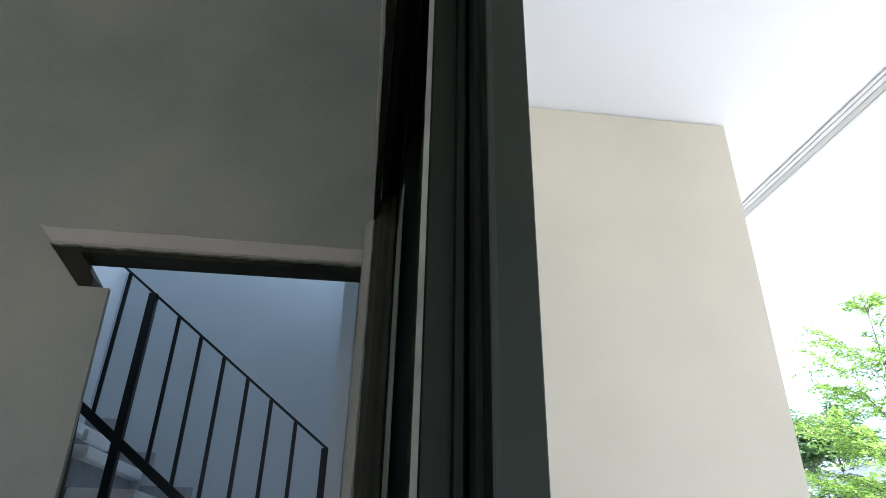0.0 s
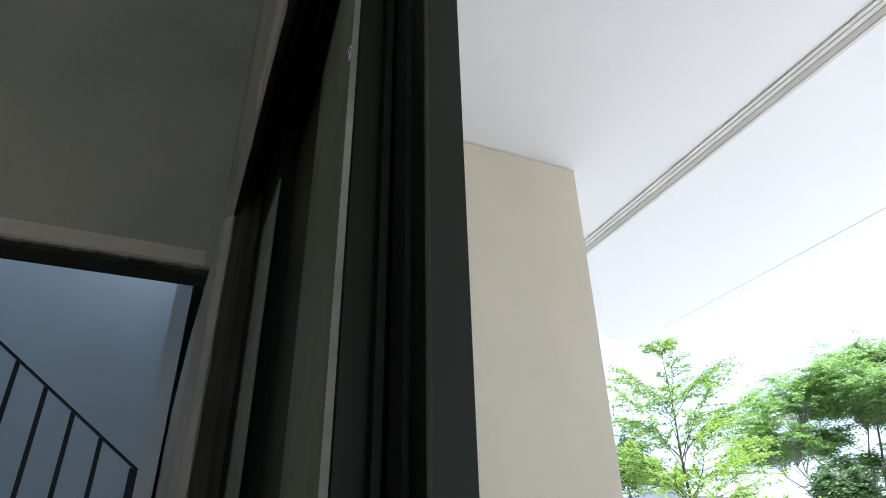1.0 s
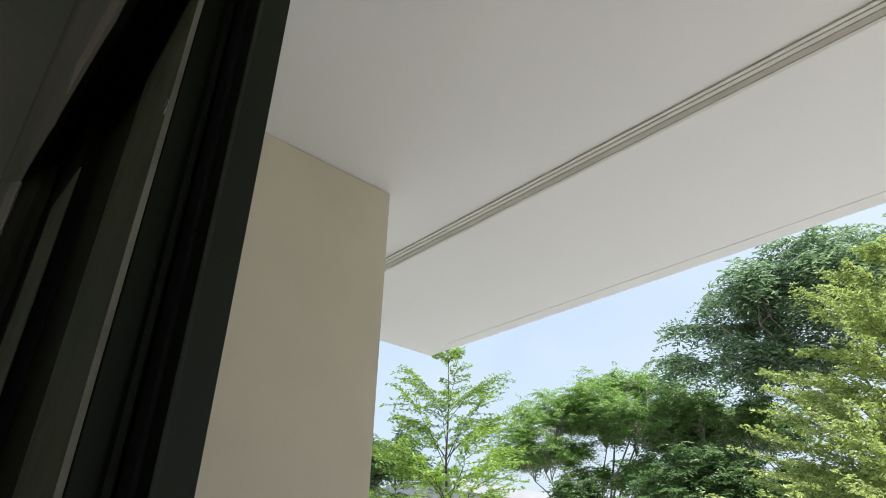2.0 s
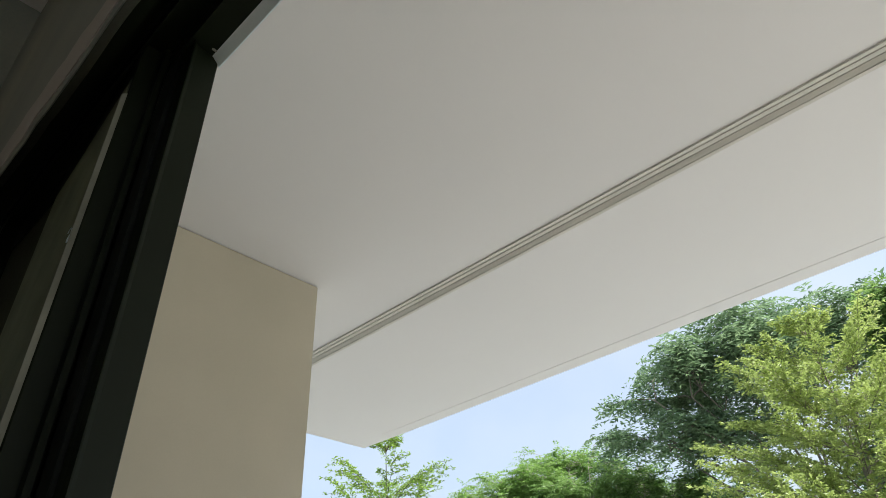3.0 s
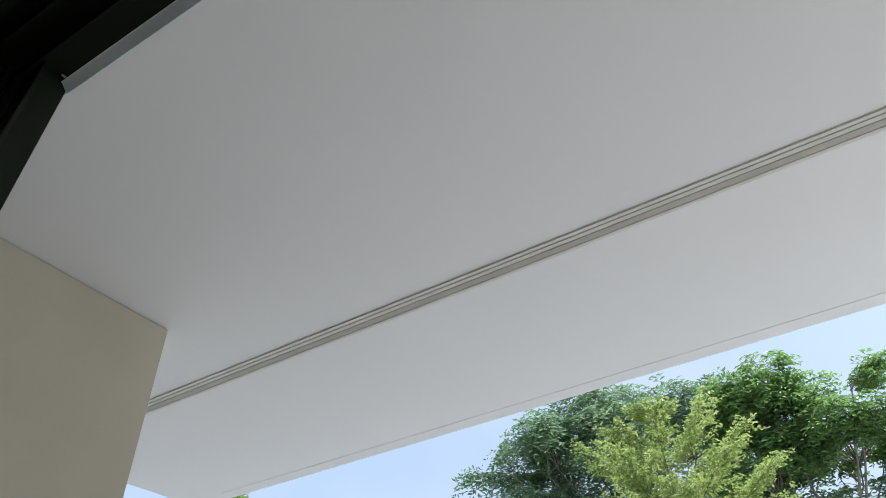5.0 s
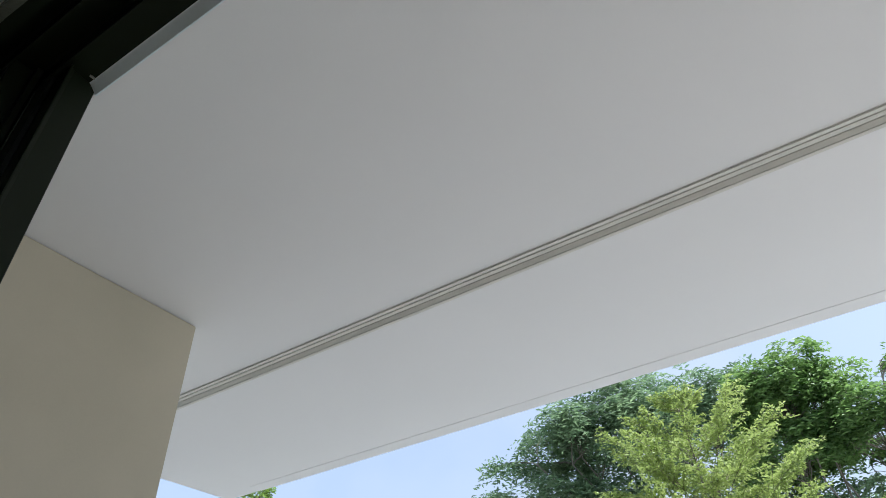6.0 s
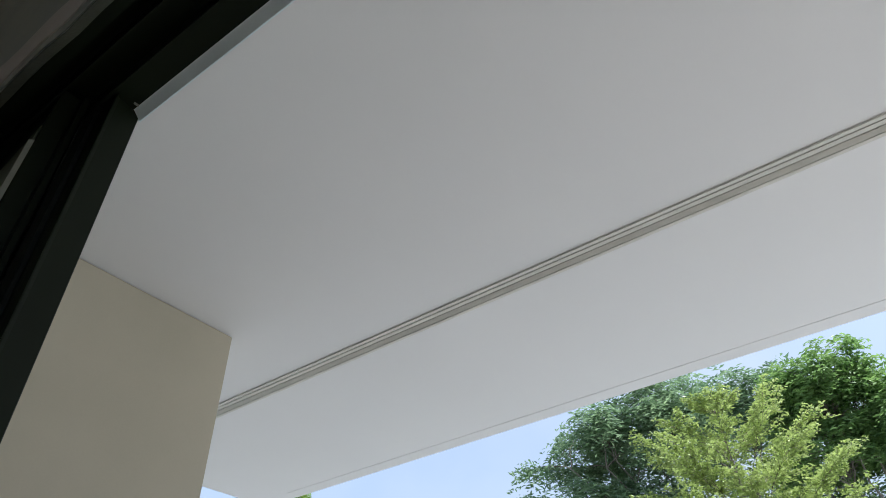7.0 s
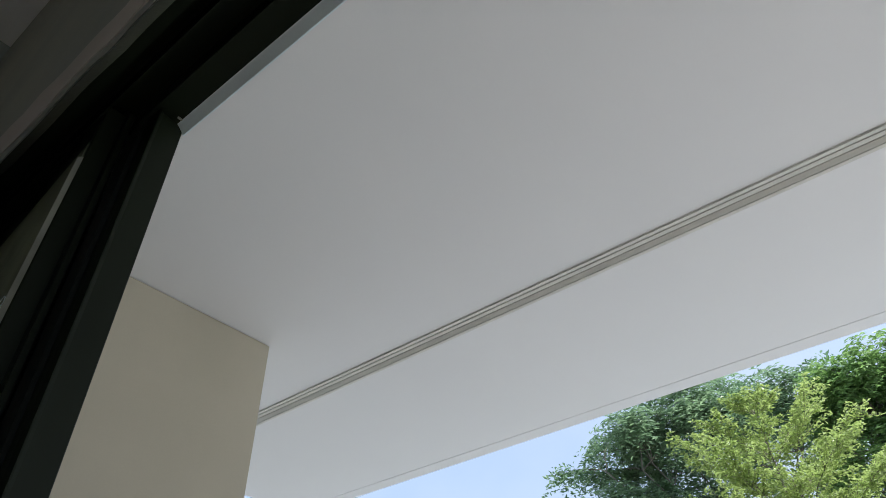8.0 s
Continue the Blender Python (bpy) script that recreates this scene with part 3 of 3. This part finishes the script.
def bough_tree(label, base, fork_h, lobes, leaf, boughs, mat, seed, twigs=9, fronds=4, frond_len=0.45, leaflets=12, droop=0.5, slim=0.4, bark=None, trunk_r=0.16, dome=0.2, arch=0.12, spread=0.5, tail=0.7, layer=0.0):
    """A forked tree: limbs run to leafy boughs on the upper shells of the lobes (centre, radii, share), with air between them."""
    rng = np.random.default_rng(seed)
    tree = tagged(empty("tree", base), label, "tree")
    wood, branch = bmesh.new(), bmesh.new()
    fork = base + Vector((0, 0, fork_h))
    add_tube(wood, bend(base, fork, 0.0, rng, 8, 0.05), [trunk_r * (1.25 - 0.6 * i / 8) for i in range(9)], 9)
    C, N, S, U = [], [], [], []
    for centre, radii, share in lobes:
        centre = Vector(centre)
        knots = []
        for q in range(3):
            off = Vector((rng.normal() * radii[0] * 0.35, rng.normal() * radii[1] * 0.35, -0.55 * radii[2] + rng.normal() * 0.15 * radii[2]))
            limb = bend(fork - Vector((0, 0, 0.2 * fork_h * rng.random())), centre + off, 0.03, rng)
            add_tube(branch, limb, [trunk_r * 0.32 * (1 - 0.11 * w) for w in range(7)], 6)
            knots += limb[4:]
        for q in range(int(boughs * share)):
            v = rng.normal(size=3)
            v /= np.linalg.norm(v)
            if v[2] < dome - 0.5:
                v[2] = abs(v[2]) * 0.5
            rad = 0.72 + 0.34 * rng.random()
            p = centre + Vector((v[0] * radii[0] * rad, v[1] * radii[1] * rad, v[2] * radii[2] * rad))
            if layer:                                    # boughs lie in tiers with air between
                p.z = (round(p.z / layer + 0.25 * math.sin(p.x + p.y)) + 0.12 * rng.normal()) * layer
            knot = min(knots, key=lambda w: (w - p).length + 0.4 * rng.random())
            path = bend(knot, p, arch, rng, 7, 0.05)
            add_tube(branch, path, [trunk_r * 0.13 * (1 - 0.12 * w) for w in range(8)], 5)
            out = math.atan2(p.y - knot.y, p.x - knot.x)
            for g in range(twigs):
                t = 1 - tail * (g + rng.random()) / twigs
                i0 = min(6, int(t * 7))
                o = path[i0].lerp(path[i0 + 1], min(1.0, t * 7 - i0))
                b = out + (1 if g % 2 else -1) * (0.3 + 0.9 * rng.random())
                ln = spread * (0.5 + 0.8 * rng.random())
                e = o + Vector((math.cos(b), math.sin(b), 0.10 + (0.10 if layer else 0.22) * rng.normal())).normalized() * ln
                add_tube(branch, [o, o.lerp(e, 0.5) + Vector((0, 0, 0.06 * ln)), e], [0.010, 0.007, 0.004], 3)
                for h in range(fronds):
                    s0 = o.lerp(e, 0.35 + 0.65 * (h + rng.random()) / fronds)
                    c = b + (1 if h % 2 else -1) * 0.9 * rng.random()
                    frond(C, N, S, U, s0, (math.cos(c), math.sin(c), 0.25 + 0.3 * rng.normal()), frond_len * (0.6 + 0.7 * rng.random()), leaf, leaflets, rng, droop * (0.5 + rng.random()))
    part("trunk", wood, bark or BARK, tree, smooth=True)
    part("branchwork", branch, bark or BARK, tree, smooth=True)
    leaf_mesh("crown", np.concatenate(C), np.concatenate(N), np.concatenate(S), mat, tree, rng, slim, np.concatenate(U))
    return tree


def up(el, dist):
    """Height over the floor of what is seen that many degrees up at that distance."""
    return EYE + dist * math.tan(radians(el))


def lobe(az, el, dist, wide, high, deep, share=1.0):
    """A crown lobe: half sizes across and up in degrees as seen from the door, depth in metres."""
    c = away(az, dist, up(el, dist))
    r = dist * math.tan(radians(wide))
    return (c, ((r + deep) / 2, (r + deep) / 2, dist * math.tan(radians(high))), share)


# the young light-green tree
tier_tree("slender young tree with bright green feathery tiers", away(43.0, 8.0, -0.13), up(20.4, 8.0) + 0.13, 0.7, 8, 1.25, 0.044, LEAF_YOUNG, 5, limbs=8, twigs=20, rise=1.2, sag=0.5, power=0.45, per=7, step=0.055, side=0.5, bark=BARK_DARK, slim=0.42)
# the yellow-green layered tree
tier_tree("layered tree with dense yellow-green small leaves", away(82.0, 10.0, -0.13), up(24.6, 10.0) + 0.13, 1.0, 10, 2.45, 0.060, LEAF_LIGHT, 12, limbs=11, twigs=28, rise=0.85, sag=0.20, power=0.58, per=8, step=0.075, side=0.34, lift=0.35)
# the rounded green trees
bough_tree("broad rounded green tree with many forking limbs", away(55.5, 22.0, -0.13), up(2.5, 22), [lobe(55.5, 12.7, 22, 4.8, 4.4, 2.2, 0.38), lobe(51.3, 10.0, 21.5, 2.6, 3.2, 1.5, 0.14), lobe(60.0, 15.6, 22, 1.6, 1.8, 0.7, 0.05), lobe(57.8, 7.6, 21.5, 2.6, 2.6, 1.2, 0.08)],
           0.12, 130, LEAF_GREEN, 21, twigs=12, fronds=5, frond_len=0.55, leaflets=14, droop=0.35, bark=BARK_PALE, trunk_r=0.15, dome=0.4, spread=0.75, layer=0.75)
bough_tree("rounded tree with yellowish green crown and pale limbs", away(62.5, 20.5, -0.13), up(2.5, 20.5), [lobe(61.0, 12.0, 20.5, 3.4, 4.0, 1.9, 0.28), lobe(65.2, 11.6, 20, 3.2, 3.6, 1.9, 0.26), lobe(63.5, 7.4, 20, 4.0, 3.0, 1.6, 0.2)],
           0.12, 125, LEAF_FRESH, 22, twigs=11, fronds=5, frond_len=0.52, leaflets=13, droop=0.35, bark=BARK_PALE, trunk_r=0.14, dome=0.4, spread=0.7, layer=0.75)
# the tall dark feathery tree
bough_tree("tall dark green tree with drooping feathery sprays", away(80.0, 18.0, -0.13), up(7.0, 18), [lobe(84, 20.8, 18, 6.5, 5.0, 2.4, 0.30), lobe(75.8, 22.5, 17.5, 4.0, 3.8, 1.5, 0.18), lobe(70.4, 20.6, 17.5, 3.8, 3.2, 1.6, 0.14), lobe(67.8, 17.2, 18, 3.4, 2.2, 1.4, 0.09), lobe(73, 15.2, 18.5, 4, 2.6, 1.6, 0.08), lobe(96, 12.0, 19, 7, 4.5, 2.4, 0.20), lobe(87, 13.0, 19, 6, 4.5, 2.0, 0.14)],
           0.19, 92, LEAF_DARK, 31, twigs=12, fronds=4, frond_len=0.74, leaflets=12, droop=0.95, slim=0.32, trunk_r=0.15, dome=0.1, spread=0.75, arch=0.10, layer=0.85)
bough_tree("fresh green tree with light open sprays", away(92.0, 16.0, -0.13), up(7.0, 16), [lobe(90.6, 21.6, 16, 3.2, 4.2, 1.4, 0.38), lobe(95.0, 17.6, 16.5, 4.2, 3.6, 1.7, 0.34), lobe(88.0, 17.0, 16, 3.0, 4.0, 1.2, 0.22), lobe(97.8, 21.6, 16, 0.8, 1.6, 0.3, 0.04)],
           0.15, 80, LEAF_FRESH, 33, twigs=9, fronds=5, frond_len=0.5, leaflets=9, droop=0.55, slim=0.42, trunk_r=0.12, dome=0.2, spread=0.5, arch=0.05)
# lower growth
bough_tree("low dark green bushy tree in the shade", away(63.5, 17.0, -0.13), 1.2, [lobe(64, 7.0, 17, 4.2, 3.6, 1.6, 0.6), lobe(69, 6.0, 17, 3.0, 3.0, 1.3, 0.4)], 0.13, 75, LEAF_DEEP, 41, twigs=8, fronds=5, frond_len=0.42, trunk_r=0.08, bark=BARK_PALE)
tier_tree("low light green layered bush", away(74.5, 12.0, -0.13), up(10.6, 12) + 0.13, 0.7, 6, 1.9, 0.062, LEAF_LIGHT, 43, limbs=8, twigs=18, rise=0.4, sag=0.2, power=0.4, per=8, step=0.085, side=0.4)
bough_tree("dark bush beside the young tree", away(37.6, 11.0, -0.13), 0.9, [lobe(37.6, 9.0, 11, 1.8, 3.6, 0.6, 0.6), lobe(40, 4.5, 11, 3.6, 2.2, 0.8, 0.4)], 0.09, 46, LEAF_DEEP, 47, frond_len=0.3, spread=0.3, trunk_r=0.05)
bough_tree("distant deep green tree behind the other crowns", away(73.0, 27.0, -0.13), up(5, 27), [lobe(67, 10.5, 27, 4.0, 3.0, 2.0, 0.4), lobe(90, 9, 27, 12, 5.0, 3.5, 0.7)], 0.2, 75, LEAF_DEEP, 53, fronds=5, frond_len=0.8, spread=0.9, trunk_r=0.15)
bough_tree("dense dark hedge of small trees", away(72.0, 20.0, -0.13), 1.2, [lobe(66, 5.0, 20, 5, 3.8, 1.6, 0.35), lobe(74, 5.5, 20, 5, 4.2, 1.6, 0.35), lobe(83, 7.0, 20, 6, 4.6, 1.6, 0.4), lobe(93, 7.0, 20, 6, 5.0, 1.6, 0.4)],
           0.17, 85, LEAF_DEEP, 59, fronds=5, frond_len=0.7, spread=0.75, trunk_r=0.07)
# clipped column of foliage with a tuft of fronds
bough_tree("narrow dark green column of leaves", away(54.2, 19.0, -0.13), 1.0, [lobe(54.2, 6.2, 19, 0.9, 3.4, 0.3, 1.0)], 0.12, 26, LEAF_DEEP, 61, fronds=5, frond_len=0.4, spread=0.3, trunk_r=0.06)

# far white building
far = tagged(empty("far_building", away(47.5, 36.0, -0.13)), "low white building with a flat grey roof, behind trees", "building")
o = away(47.5, 36.0)
zt = up(7.3, 36)
part("wall", box(o.x - 4.2, o.x + 4.2, o.y - 0.5, o.y + 6.0, -0.13, zt - 0.55, 0.02), WHITEB, far)
part("roof", box(o.x - 4.6, o.x + 4.6, o.y - 1.0, o.y + 6.4, zt - 0.549, zt, 0.03), ROOFM, far)
for k in range(4):
    part("window", box(o.x - 3.4 + 1.9 * k, o.x - 2.3 + 1.9 * k, o.y - 0.54, o.y - 0.501, zt - 2.4, zt - 1.1, 0.01), DARKGLASS, far)
